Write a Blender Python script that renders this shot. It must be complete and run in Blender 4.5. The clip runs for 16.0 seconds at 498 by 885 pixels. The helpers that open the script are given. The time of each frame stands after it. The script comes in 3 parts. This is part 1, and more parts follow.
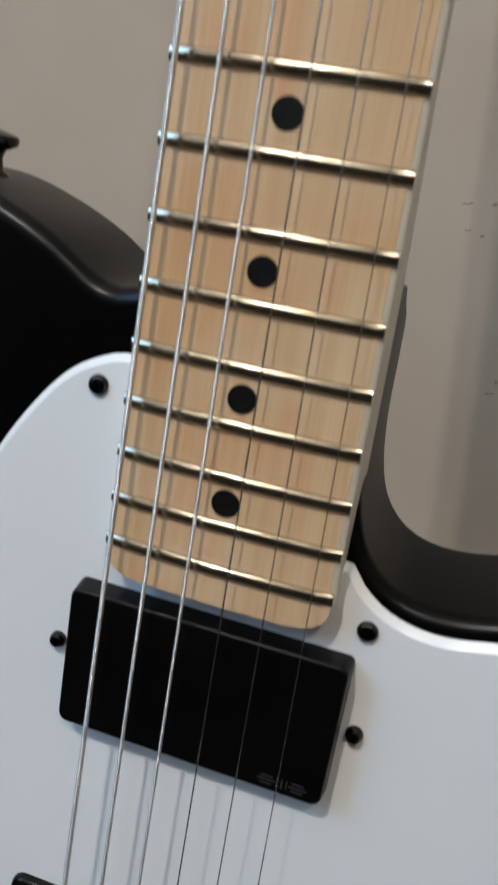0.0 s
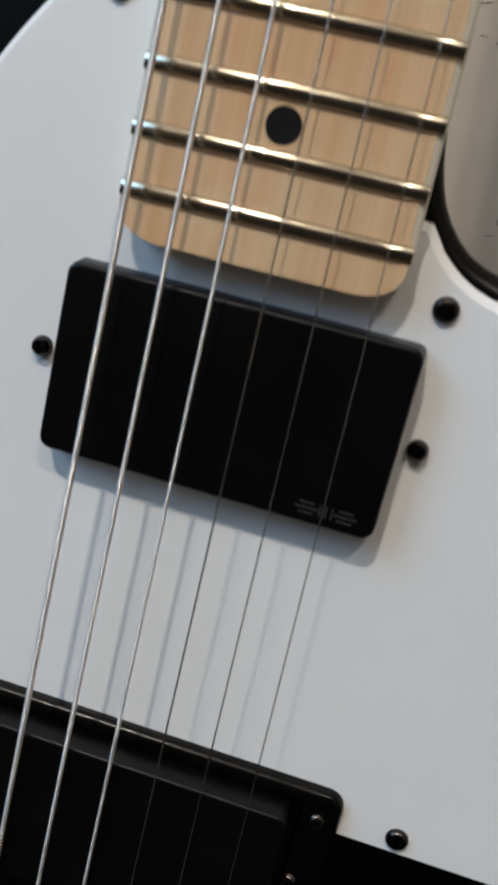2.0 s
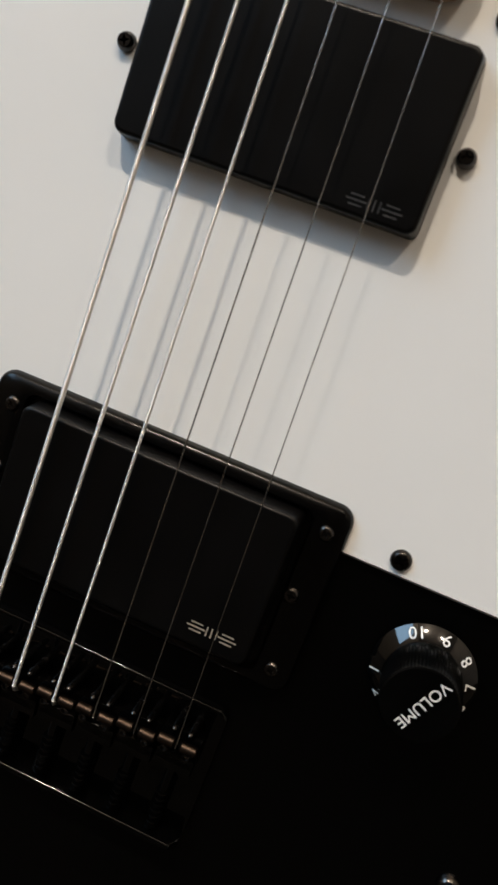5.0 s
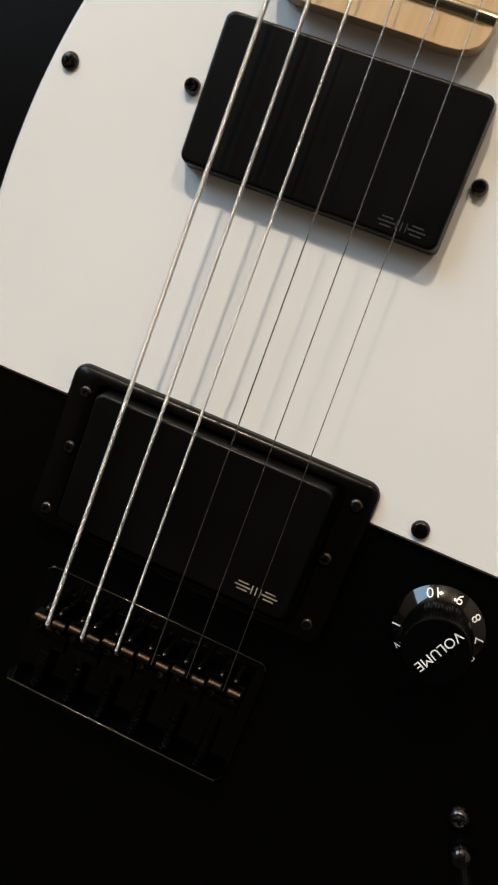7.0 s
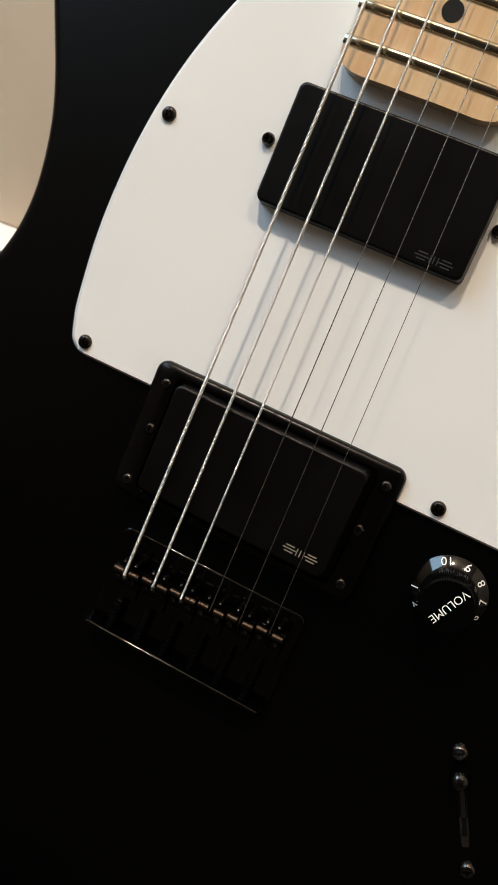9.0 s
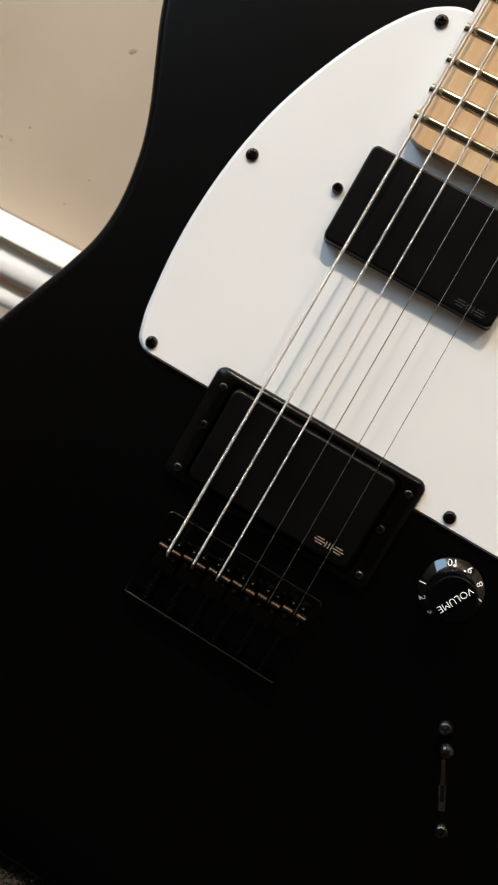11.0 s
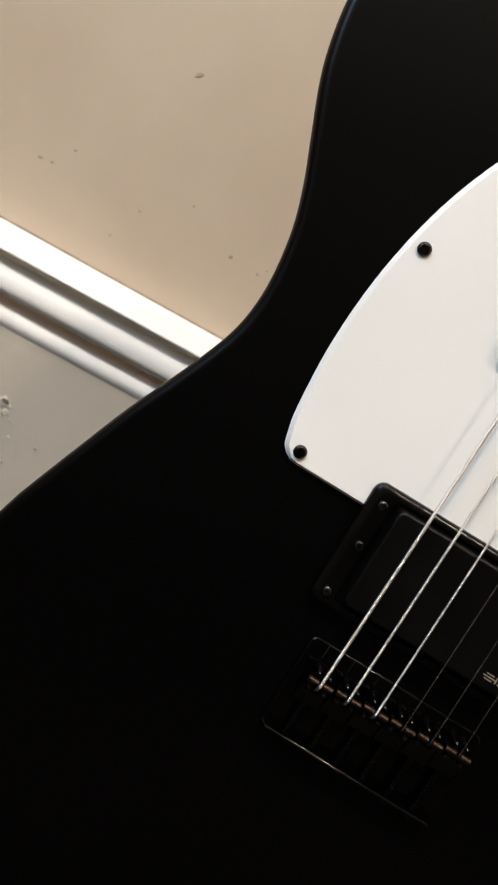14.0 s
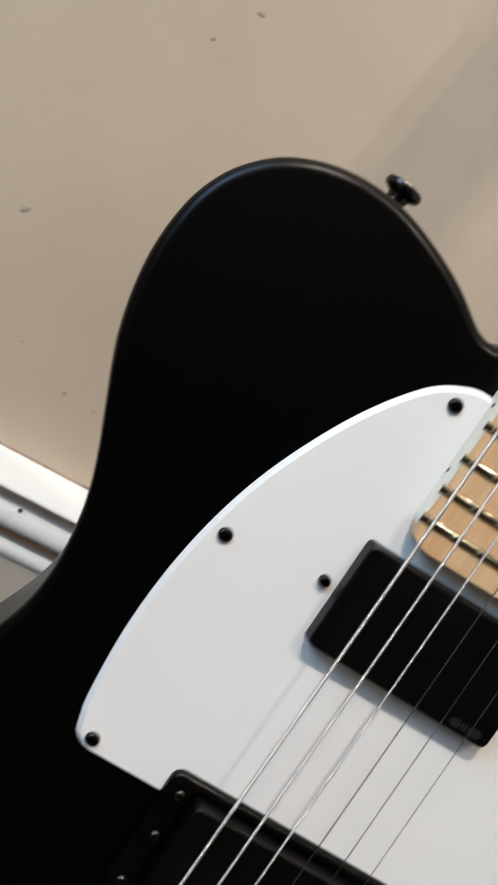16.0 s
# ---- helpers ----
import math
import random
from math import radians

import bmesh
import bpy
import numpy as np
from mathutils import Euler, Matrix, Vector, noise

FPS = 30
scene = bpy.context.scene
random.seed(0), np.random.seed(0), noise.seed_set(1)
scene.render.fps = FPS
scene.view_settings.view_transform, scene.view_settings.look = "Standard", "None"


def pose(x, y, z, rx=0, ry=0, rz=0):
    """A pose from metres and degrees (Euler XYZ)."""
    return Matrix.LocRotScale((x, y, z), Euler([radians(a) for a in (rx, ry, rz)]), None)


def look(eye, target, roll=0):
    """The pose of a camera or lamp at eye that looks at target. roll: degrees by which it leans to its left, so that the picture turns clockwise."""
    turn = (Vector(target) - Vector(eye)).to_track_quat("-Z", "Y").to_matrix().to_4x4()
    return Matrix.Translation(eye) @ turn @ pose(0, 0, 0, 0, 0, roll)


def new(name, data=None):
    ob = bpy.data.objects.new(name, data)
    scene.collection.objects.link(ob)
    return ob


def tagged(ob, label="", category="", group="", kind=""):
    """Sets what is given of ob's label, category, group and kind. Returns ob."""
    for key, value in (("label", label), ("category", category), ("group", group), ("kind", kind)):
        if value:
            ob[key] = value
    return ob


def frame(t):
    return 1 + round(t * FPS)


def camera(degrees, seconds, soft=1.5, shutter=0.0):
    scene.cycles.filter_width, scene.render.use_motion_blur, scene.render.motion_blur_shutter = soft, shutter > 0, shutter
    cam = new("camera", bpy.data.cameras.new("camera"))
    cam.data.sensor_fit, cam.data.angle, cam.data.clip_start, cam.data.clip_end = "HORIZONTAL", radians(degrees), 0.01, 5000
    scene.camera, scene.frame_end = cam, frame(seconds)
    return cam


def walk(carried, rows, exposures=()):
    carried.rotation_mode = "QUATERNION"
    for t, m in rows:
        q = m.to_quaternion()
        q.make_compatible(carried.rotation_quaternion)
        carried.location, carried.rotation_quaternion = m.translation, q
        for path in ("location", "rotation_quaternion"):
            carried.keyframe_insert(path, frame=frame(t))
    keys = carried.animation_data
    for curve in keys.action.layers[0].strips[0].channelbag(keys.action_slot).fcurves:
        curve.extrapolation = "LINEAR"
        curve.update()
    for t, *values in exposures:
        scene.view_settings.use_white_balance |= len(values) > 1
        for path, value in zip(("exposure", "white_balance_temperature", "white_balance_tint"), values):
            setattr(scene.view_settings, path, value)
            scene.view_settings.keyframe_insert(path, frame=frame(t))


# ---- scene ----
from mathutils import Quaternion

cam = camera(32.59, 16.0, soft=1.4, shutter=0.5)
# a phone's lens: focused at about 0.3 m, soft nearer and farther
cam.data.dof.use_dof, cam.data.dof.focus_distance, cam.data.dof.aperture_fstop = True, 0.265, 42.0

# Camera rows: seconds, eye, turn (quaternion)
PATH = [
    (0, (0.03903, -0.10182, 0.47605), (0.87254, 0.47475, 0.02543, 0.11240)),
    (0.5, (0.03763, -0.10880, 0.44648), (0.86907, 0.48215, 0.01595, 0.10951)),
    (1, (0.02786, -0.11271, 0.42300), (0.86959, 0.48301, -0.00190, 0.10256)),
    (1.5, (0.02288, -0.11101, 0.40992), (0.86632, 0.48855, -0.01583, 0.10278)),
    (2, (0.02060, -0.11019, 0.39139), (0.86700, 0.48659, -0.02951, 0.10328)),
    (2.5, (0.02353, -0.11635, 0.37652), (0.86407, 0.49136, -0.03360, 0.10399)),
    (3, (0.03190, -0.11709, 0.35973), (0.85890, 0.49796, -0.04702, 0.11008)),
    (3.5, (0.03051, -0.12003, 0.35087), (0.85568, 0.50116, -0.04787, 0.11986)),
    (4, (0.02891, -0.13335, 0.33812), (0.85292, 0.50238, -0.05394, 0.13123)),
    (4.5, (0.03460, -0.14325, 0.33263), (0.85354, 0.49617, -0.05168, 0.15038)),
    (4.7, (0.03438, -0.14833, 0.33289), (0.84936, 0.50133, -0.05162, 0.15684)),
    (6.8, (0.03148, -0.18241, 0.33819), (0.84211, 0.51136, -0.04962, 0.16400)),
    (7, (0.03053, -0.18856, 0.33939), (0.84089, 0.51242, -0.04970, 0.16690)),
    (7.5, (0.02970, -0.20325, 0.34815), (0.83861, 0.51566, -0.05000, 0.16833)),
    (8, (0.02998, -0.21247, 0.35464), (0.84059, 0.51065, -0.04669, 0.17456)),
    (10.3, (0.01184, -0.27212, 0.34816), (0.81502, 0.52857, -0.10146, 0.21463)),
    (10.5, (0.00487, -0.27566, 0.34919), (0.81279, 0.52889, -0.11390, 0.21606)),
    (11, (-0.00917, -0.28984, 0.34700), (0.81129, 0.53340, -0.11819, 0.20814)),
    (11.5, (-0.02729, -0.29211, 0.34916), (0.81371, 0.53108, -0.12242, 0.20211)),
    (12, (-0.04683, -0.29190, 0.34743), (0.81309, 0.53043, -0.13215, 0.20019)),
    (12.5, (-0.06745, -0.29069, 0.34420), (0.81431, 0.52978, -0.13730, 0.19333)),
    (13, (-0.08540, -0.28583, 0.34179), (0.81654, 0.52580, -0.14365, 0.19015)),
    (13.5, (-0.09804, -0.27120, 0.34067), (0.81518, 0.52587, -0.15510, 0.18677)),
    (14, (-0.11187, -0.25302, 0.34036), (0.81399, 0.52472, -0.16663, 0.18526)),
    (14.5, (-0.12049, -0.23029, 0.35690), (0.80883, 0.53115, -0.17564, 0.18116)),
    (15, (-0.13022, -0.21370, 0.37315), (0.80924, 0.52908, -0.18197, 0.17914)),
    (15.5, (-0.13258, -0.20176, 0.40050), (0.81128, 0.52207, -0.20149, 0.16933)),
    (16, (-0.13251, -0.18516, 0.43573), (0.81707, 0.50828, -0.22374, 0.15488)),
]
EXPOSURES = [(0.0, 0.07, 5200, 7), (2.0, 0.09, 5370, 8), (4.5, 0.31, 5830, 9), (7.0, 0.51, 6180, 9), (8.0, 0.52, 6200, 9), (10.5, 0.66, 6010, 9), (11.0, 0.69, 5990, 9), (12.0, 0.71, 6010, 9), (13.0, 0.73, 6040, 10), (14.5, 0.75, 5940, 10), (16.0, 0.54, 5660, 9)]
walk(cam, [(t, Matrix.LocRotScale(eye, Quaternion(turn), None)) for t, eye, turn in PATH], EXPOSURES)

# ---------------------------------------------------------------- light
LEFT, RIGHT, FRONT, BACK, TOP = -1.35, 1.75, -2.6, 0.2424, 3.0
world = bpy.data.worlds.new("world")
scene.world = world
world.use_nodes = True
sky = world.node_tree.nodes.new("ShaderNodeTexSky")
sky.sky_type, sky.sun_disc, sky.sun_elevation, sky.sun_rotation = "NISHITA", False, radians(35), radians(200)
world.node_tree.links.new(sky.outputs[0], world.node_tree.nodes["Background"].inputs[0])
world.node_tree.nodes["Background"].inputs[1].default_value = 0.05

# daylight through the opening in the left wall
WIN_Y, WIN_Z, WIN_W, WIN_H = -0.56, 1.7, 1.05, 1.35
daylight = bpy.data.lights.new("window_daylight", "AREA")
daylight.shape, daylight.size, daylight.size_y = "RECTANGLE", WIN_W, WIN_H
daylight.energy, daylight.color = 22.5, (0.56, 0.8, 1.0)
new("window_daylight", daylight).matrix_world = look((LEFT - 0.05, WIN_Y, WIN_Z), (0.0, WIN_Y, WIN_Z))

# two pairs of warm bulbs under the ceiling
for watts, place in ((52.0, (-0.595, -0.74, 2.5)), (52.0, (-0.515, -0.74, 2.5)), (24.0, (0.46, -0.95, 2.5)), (24.0, (0.57, -0.95, 2.5))):
    bulb = bpy.data.lights.new("ceiling_bulb_glow", "POINT")
    bulb.energy, bulb.color, bulb.shadow_soft_size = watts, (1.0, 0.81, 0.6), 0.021
    new("ceiling_bulb_glow", bulb).location = place


# ---------------------------------------------------------------- materials
def nodes_of(name):
    m = bpy.data.materials.new(name)
    m.use_nodes = True
    return m, m.node_tree.nodes, m.node_tree.links, m.node_tree.nodes["Principled BSDF"]


def surface(name, low, high, rough, metal=0.0, grain=40.0, stretch=(1, 1, 1), spread=(0.3, 0.7), rough_var=0.08,
            bump=0.0, bump_scale=400.0, bump_depth=0.0005, specular=0.5, coat=0.0):
    """A surface that varies between two colours in a broad and a fine noise, with uneven gloss and fine relief."""
    m, n, k, b = nodes_of(name)
    at = n.new("ShaderNodeTexCoord")
    mp = n.new("ShaderNodeMapping")
    mp.inputs["Scale"].default_value = stretch
    k.new(at.outputs["Object"], mp.inputs[0])
    broad = n.new("ShaderNodeTexNoise")
    broad.inputs["Scale"].default_value, broad.inputs["Detail"].default_value = grain, 6
    k.new(mp.outputs[0], broad.inputs[0])
    ramp = n.new("ShaderNodeValToRGB")
    ramp.color_ramp.elements[0].position, ramp.color_ramp.elements[1].position = spread
    ramp.color_ramp.elements[0].color, ramp.color_ramp.elements[1].color = (*low, 1), (*high, 1)
    k.new(broad.outputs[0], ramp.inputs[0])
    k.new(ramp.outputs[0], b.inputs["Base Color"])
    fine = n.new("ShaderNodeTexNoise")
    fine.inputs["Scale"].default_value, fine.inputs["Detail"].default_value = bump_scale, 4
    k.new(mp.outputs[0], fine.inputs[0])
    gloss = n.new("ShaderNodeMapRange")
    gloss.inputs["To Min"].default_value, gloss.inputs["To Max"].default_value = max(0.02, rough - rough_var), rough + rough_var
    k.new(broad.outputs[0], gloss.inputs[0])
    k.new(gloss.outputs[0], b.inputs["Roughness"])
    b.inputs["Metallic"].default_value = metal
    b.inputs["Specular IOR Level"].default_value = specular
    b.inputs["Coat Weight"].default_value, b.inputs["Coat Roughness"].default_value = coat, 0.05
    b.inputs["Coat IOR"].default_value = 1.6
    if bump:
        bp = n.new("ShaderNodeBump")
        bp.inputs["Strength"].default_value, bp.inputs["Distance"].default_value = bump, bump_depth
        k.new(fine.outputs[0], bp.inputs["Height"])
        k.new(bp.outputs[0], b.inputs["Normal"])
    return m


def maple_wood():
    """Satin maple: long grain lines, faint cross figure, a few rust-coloured flecks."""
    m, n, k, b = nodes_of("maple")
    at = n.new("ShaderNodeTexCoord")

    def noise_at(scale, size, detail=5):
        mp = n.new("ShaderNodeMapping")
        mp.inputs["Scale"].default_value = scale
        k.new(at.outputs["Object"], mp.inputs[0])
        t = n.new("ShaderNodeTexNoise")
        t.inputs["Scale"].default_value, t.inputs["Detail"].default_value = size, detail
        k.new(mp.outputs[0], t.inputs[0])
        return t.outputs[0]

    def ramp_of(value, a, b2, ca, cb):
        r = n.new("ShaderNodeValToRGB")
        r.color_ramp.elements[0].position, r.color_ramp.elements[1].position = a, b2
        r.color_ramp.elements[0].color, r.color_ramp.elements[1].color = (*ca, 1), (*cb, 1)
        k.new(value, r.inputs[0])
        return r.outputs[0]

    def mix(kind, fac, a, c):
        x = n.new("ShaderNodeMix")
        x.data_type, x.blend_type = "RGBA", kind
        x.inputs[0].default_value = fac if isinstance(fac, float) else 0.5
        if not isinstance(fac, float):
            k.new(fac, x.inputs[0])
        k.new(a, x.inputs[6])
        k.new(c, x.inputs[7])
        return x.outputs[2]

    grain = ramp_of(noise_at((300, 9, 60), 1.0), 0.25, 0.75, (0.635, 0.43, 0.235), (0.73, 0.54, 0.325))
    pores = ramp_of(noise_at((1500, 45, 300), 1.0, 3), 0.3, 0.7, (0.93, 0.9, 0.86), (1.0, 1.0, 1.0))
    figure = ramp_of(noise_at((22, 34, 20), 1.0, 2), 0.35, 0.65, (0.94, 0.82, 0.7), (1.0, 1.0, 1.0))
    fleck = ramp_of(noise_at((95, 34, 60), 1.0, 2), 0.6, 0.78, (0, 0, 0), (0.55, 0.55, 0.55))
    rust = n.new("ShaderNodeRGB")
    rust.outputs[0].default_value = (0.66, 0.32, 0.15, 1)
    colour = mix("MULTIPLY", 0.9, mix("MULTIPLY", 0.8, grain, pores), figure)
    colour = mix("MIX", fleck, colour, rust.outputs[0])
    for x, y, w, h in ((0.0111, 0.2212, 0.0024, 0.0064), (0.0059, 0.2119, 0.0018, 0.0052), (0.0160, 0.2101, 0.0015, 0.0064), (-0.0039, 0.2067, 0.0017, 0.0044), (0.0149, 0.2483, 0.0018, 0.0080)):
        mp = n.new("ShaderNodeMapping")
        mp.vector_type = "TEXTURE"
        mp.inputs["Location"].default_value, mp.inputs["Scale"].default_value = (x, y, 0.009), (w, h, 0.01)
        k.new(at.outputs["Object"], mp.inputs[0])
        spot = n.new("ShaderNodeTexGradient")
        spot.gradient_type = "SPHERICAL"
        k.new(mp.outputs[0], spot.inputs[0])
        soft_spot = n.new("ShaderNodeMath")
        soft_spot.operation = "MULTIPLY"
        soft_spot.inputs[1].default_value = 0.6
        k.new(spot.outputs[1], soft_spot.inputs[0])
        colour = mix("MIX", soft_spot.outputs[0], colour, rust.outputs[0])
    k.new(colour, b.inputs["Base Color"])
    b.inputs["Roughness"].default_value = 0.42
    b.inputs["Specular IOR Level"].default_value = 0.4
    b.inputs["Coat Weight"].default_value, b.inputs["Coat Roughness"].default_value = 0.5, 0.22
    bp = n.new("ShaderNodeBump")
    bp.inputs["Strength"].default_value, bp.inputs["Distance"].default_value = 0.15, 0.0001
    k.new(noise_at((1500, 45, 300), 1.0, 3), bp.inputs["Height"])
    k.new(bp.outputs[0], b.inputs["Normal"])
    return m


def carpet_cloth():
    m, n, k, b = nodes_of("carpet")
    at = n.new("ShaderNodeTexCoord")
    t = n.new("ShaderNodeTexNoise")
    t.inputs["Scale"].default_value, t.inputs["Detail"].default_value = 160, 8
    k.new(at.outputs["Object"], t.inputs[0])
    r = n.new("ShaderNodeValToRGB")
    r.color_ramp.elements[0].position, r.color_ramp.elements[1].position = 0.35, 0.72
    r.color_ramp.elements[0].color, r.color_ramp.elements[1].color = (0.014, 0.0118, 0.0092, 1), (0.038, 0.032, 0.025, 1)
    isle = n.new("ShaderNodeNewGeometry")
    x = n.new("ShaderNodeMath")
    x.operation = "MULTIPLY_ADD"
    x.inputs[1].default_value, x.inputs[2].default_value = 0.3, -0.1
    k.new(isle.outputs["Random Per Island"], x.inputs[0])
    add = n.new("ShaderNodeMath")
    k.new(t.outputs[0], add.inputs[0])
    k.new(x.outputs[0], add.inputs[1])
    k.new(add.outputs[0], r.inputs[0])
    k.new(r.outputs[0], b.inputs["Base Color"])
    b.inputs["Roughness"].default_value, b.inputs["Specular IOR Level"].default_value = 0.95, 0.1
    bp = n.new("ShaderNodeBump")
    bp.inputs["Strength"].default_value, bp.inputs["Distance"].default_value = 0.8, 0.003
    k.new(t.outputs[0], bp.inputs["Height"])
    k.new(bp.outputs[0], b.inputs["Normal"])
    return m


MAPLE, CARPET = maple_wood(), carpet_cloth()
PALE_MAPLE = surface("pale_maple", (0.66, 0.61, 0.5), (0.76, 0.72, 0.62), 0.34, grain=1.0, stretch=(260, 9, 60), bump=0.1, bump_scale=6.0, bump_depth=0.0001, specular=0.5)
WALL = surface("wall_paint", (0.655, 0.532, 0.4), (0.745, 0.625, 0.483), 0.5, grain=7, bump=0.14, bump_scale=45, bump_depth=0.002)
GLOSS_WHITE = surface("skirting_gloss", (0.87, 0.85, 0.815), (0.91, 0.895, 0.87), 0.26, grain=18, bump=0.2, bump_scale=90, bump_depth=0.0008)
BOARD = surface("skirting_board_paint", (0.89, 0.795, 0.665), (0.93, 0.845, 0.72), 0.35, grain=14, bump=0.3, bump_scale=90, bump_depth=0.001)
DARK_WALL = surface("dark_wall_paint", (0.014, 0.012, 0.011), (0.02, 0.018, 0.016), 0.8, grain=4)
CEILING = surface("ceiling_paint", (0.12, 0.107, 0.093), (0.15, 0.134, 0.116), 0.85, grain=3)
ROOM_WALL = surface("room_wall_paint", (0.2, 0.175, 0.145), (0.25, 0.22, 0.185), 0.7, grain=4)
SATIN_BLACK = surface("satin_black_lacquer", (0.0003, 0.0003, 0.0003), (0.0006, 0.0006, 0.0006), 0.3, grain=9, rough_var=0.04, bump=0.06,
                      bump_scale=1500, bump_depth=0.0001, specular=0.18)
GUARD_WHITE = surface("white_guard_plastic", (0.78, 0.78, 0.77), (0.83, 0.83, 0.82), 0.3, grain=12, rough_var=0.05, bump=0.03,
                      bump_scale=700, bump_depth=0.0001, specular=0.4)
PICKUP_BLACK = surface("matt_black_plastic", (0.0014, 0.0013, 0.0013), (0.0026, 0.0024, 0.0024), 0.34, grain=60, rough_var=0.06, bump=0.15,
                       bump_scale=2500, bump_depth=0.0001, specular=0.19)
RING_BLACK = surface("ring_black_plastic", (0.0007, 0.0006, 0.0006), (0.0014, 0.0013, 0.0012), 0.22, grain=60, bump=0.1, bump_scale=2500, bump_depth=0.0001, specular=0.22)
KNOB_BLACK = surface("knob_black_plastic", (0.0008, 0.0008, 0.0008), (0.0016, 0.0016, 0.0016), 0.08, grain=80, rough_var=0.02, specular=0.65)
PRINT_WHITE = surface("white_print", (0.75, 0.75, 0.74), (0.84, 0.84, 0.83), 0.5, grain=900)
INLAY_BLACK = surface("black_inlay", (0.003, 0.003, 0.003), (0.006, 0.006, 0.006), 0.45, grain=300, specular=0.25)
NICKEL = surface("fret_nickel", (0.3, 0.26, 0.185), (0.42, 0.37, 0.27), 0.19, metal=1.0, grain=120, rough_var=0.06, bump=0.06, bump_scale=900, bump_depth=0.0001, coat=1.0)
WOUND = surface("wound_steel", (0.64, 0.615, 0.57), (0.8, 0.775, 0.73), 0.4, metal=1.0, grain=150)
STEEL = surface("plain_steel", (0.4, 0.38, 0.35), (0.52, 0.5, 0.47), 0.24, metal=1.0, grain=200)
BLACK_METAL = surface("black_plated_metal", (0.034, 0.031, 0.029), (0.065, 0.06, 0.056), 0.22, metal=1.0, grain=150, rough_var=0.04)
BRIDGE_BLACK = surface("glossy_black_plating", (0.0003, 0.0003, 0.0003), (0.0006, 0.0006, 0.0006), 0.06, grain=150, rough_var=0.01, bump=0.03, bump_scale=900, bump_depth=0.0001, specular=0.3)
LIP_BLACK = surface("polished_black_plating", (0.0003, 0.0003, 0.0003), (0.0006, 0.0006, 0.0006), 0.08, grain=150, rough_var=0.01, bump=0.02, bump_scale=500, bump_depth=0.0001, specular=0.28)
GRIP_BLACK = surface("grip_black_plastic", (0.0008, 0.0008, 0.0008), (0.0014, 0.0014, 0.0014), 0.24, grain=80, specular=0.12)
# crest metal: warm lamp light on the black saddles, put into a brown
LIT_CREST_METAL = surface("warm_lit_crest", (0.03, 0.021, 0.016), (0.065, 0.046, 0.034), 0.4, metal=1.0, grain=300)
SCREW_METAL = surface("black_screw_steel", (0.06, 0.055, 0.051), (0.13, 0.118, 0.11), 0.26, metal=1.0, grain=300, specular=0.3)
DARK_LOGO = surface("grey_logo_print", (0.03, 0.03, 0.03), (0.045, 0.045, 0.045), 0.4, grain=900)
GOLD_LOGO = surface("pale_gold_logo", (0.34, 0.29, 0.23), (0.46, 0.4, 0.32), 0.35, metal=0.3, grain=900)
LEVER_METAL = surface("dull_lever_steel", (0.08, 0.072, 0.068), (0.14, 0.125, 0.118), 0.4, metal=1.0, grain=300)
SLOT_DARK = surface("slot_shadow_black", (0.002, 0.002, 0.002), (0.004, 0.004, 0.004), 0.9, grain=300, specular=0.05)
DIRT = surface("wall_dirt", (0.42, 0.32, 0.23), (0.56, 0.455, 0.34), 0.8, grain=400)
# brown of the line above the cap and of the chip's hole
DULL_BROWN = surface("dull_brown", (0.2, 0.145, 0.1), (0.32, 0.24, 0.17), 0.8, grain=120)
# groove browns: settled dust, with the recesses' warm shade put into the colour
GROOVE_DUST_SHADE = surface("groove_dust_shade", (0.76, 0.65, 0.5), (0.85, 0.76, 0.62), 0.6, grain=60, stretch=(0.15, 1, 1))
GROOVE_GRIME_SHADE = surface("groove_grime_shade", (0.62, 0.43, 0.29), (0.78, 0.58, 0.42), 0.7, grain=60, stretch=(0.15, 1, 1))
RUST = surface("rusty_nail", (0.03, 0.02, 0.014), (0.09, 0.05, 0.03), 0.8, grain=900)
PLASTER = surface("bare_plaster", (0.7, 0.65, 0.57), (0.85, 0.81, 0.74), 0.9, grain=300, bump=0.6, bump_scale=800, bump_depth=0.001)


# ---------------------------------------------------------------- mesh helpers
def finish(name, bm, material, sharp=38):
    bmesh.ops.recalc_face_normals(bm, faces=bm.faces)
    me = bpy.data.meshes.new(name)
    bm.to_mesh(me)
    bm.free()
    me.polygons.foreach_set("use_smooth", [True] * len(me.polygons))
    me.set_sharp_from_angle(angle=radians(sharp))
    me.materials.append(material)
    return me


def part(name, bm, material, parent, label="", at=None, sharp=38):
    """One mesh object, a part of its thing."""
    ob = new(name, bm if isinstance(bm, bpy.types.Mesh) else finish(name, bm, material, sharp))
    ob.parent = parent
    if at is not None:
        ob.matrix_basis = at
    return tagged(ob, label) if label else ob


def structure(name, bm, material, label, category):
    return tagged(new(name, finish(name, bm, material)), label, category, kind="structure")


def box_into(bm, lo, hi):
    m = Matrix.Translation([(a + b) / 2 for a, b in zip(lo, hi)]) @ Matrix.Diagonal([b - a for a, b in zip(lo, hi)] + [1])
    return bmesh.ops.create_cube(bm, size=1, matrix=m)["verts"]


def loft(bm, loops, cap_first=True, cap_last=True, closed=True):
    """Joins loops of equally many points with quads."""
    rows = [[bm.verts.new(p) for p in loop] for loop in loops]
    n = len(rows[0])
    for a, b in zip(rows, rows[1:]):
        for i in range(n if closed else n - 1):
            j = (i + 1) % n
            bm.faces.new((a[i], a[j], b[j], b[i]))
    if cap_first:
        bm.faces.new(rows[0][::-1])
    if cap_last:
        bm.faces.new(rows[-1])
    return rows


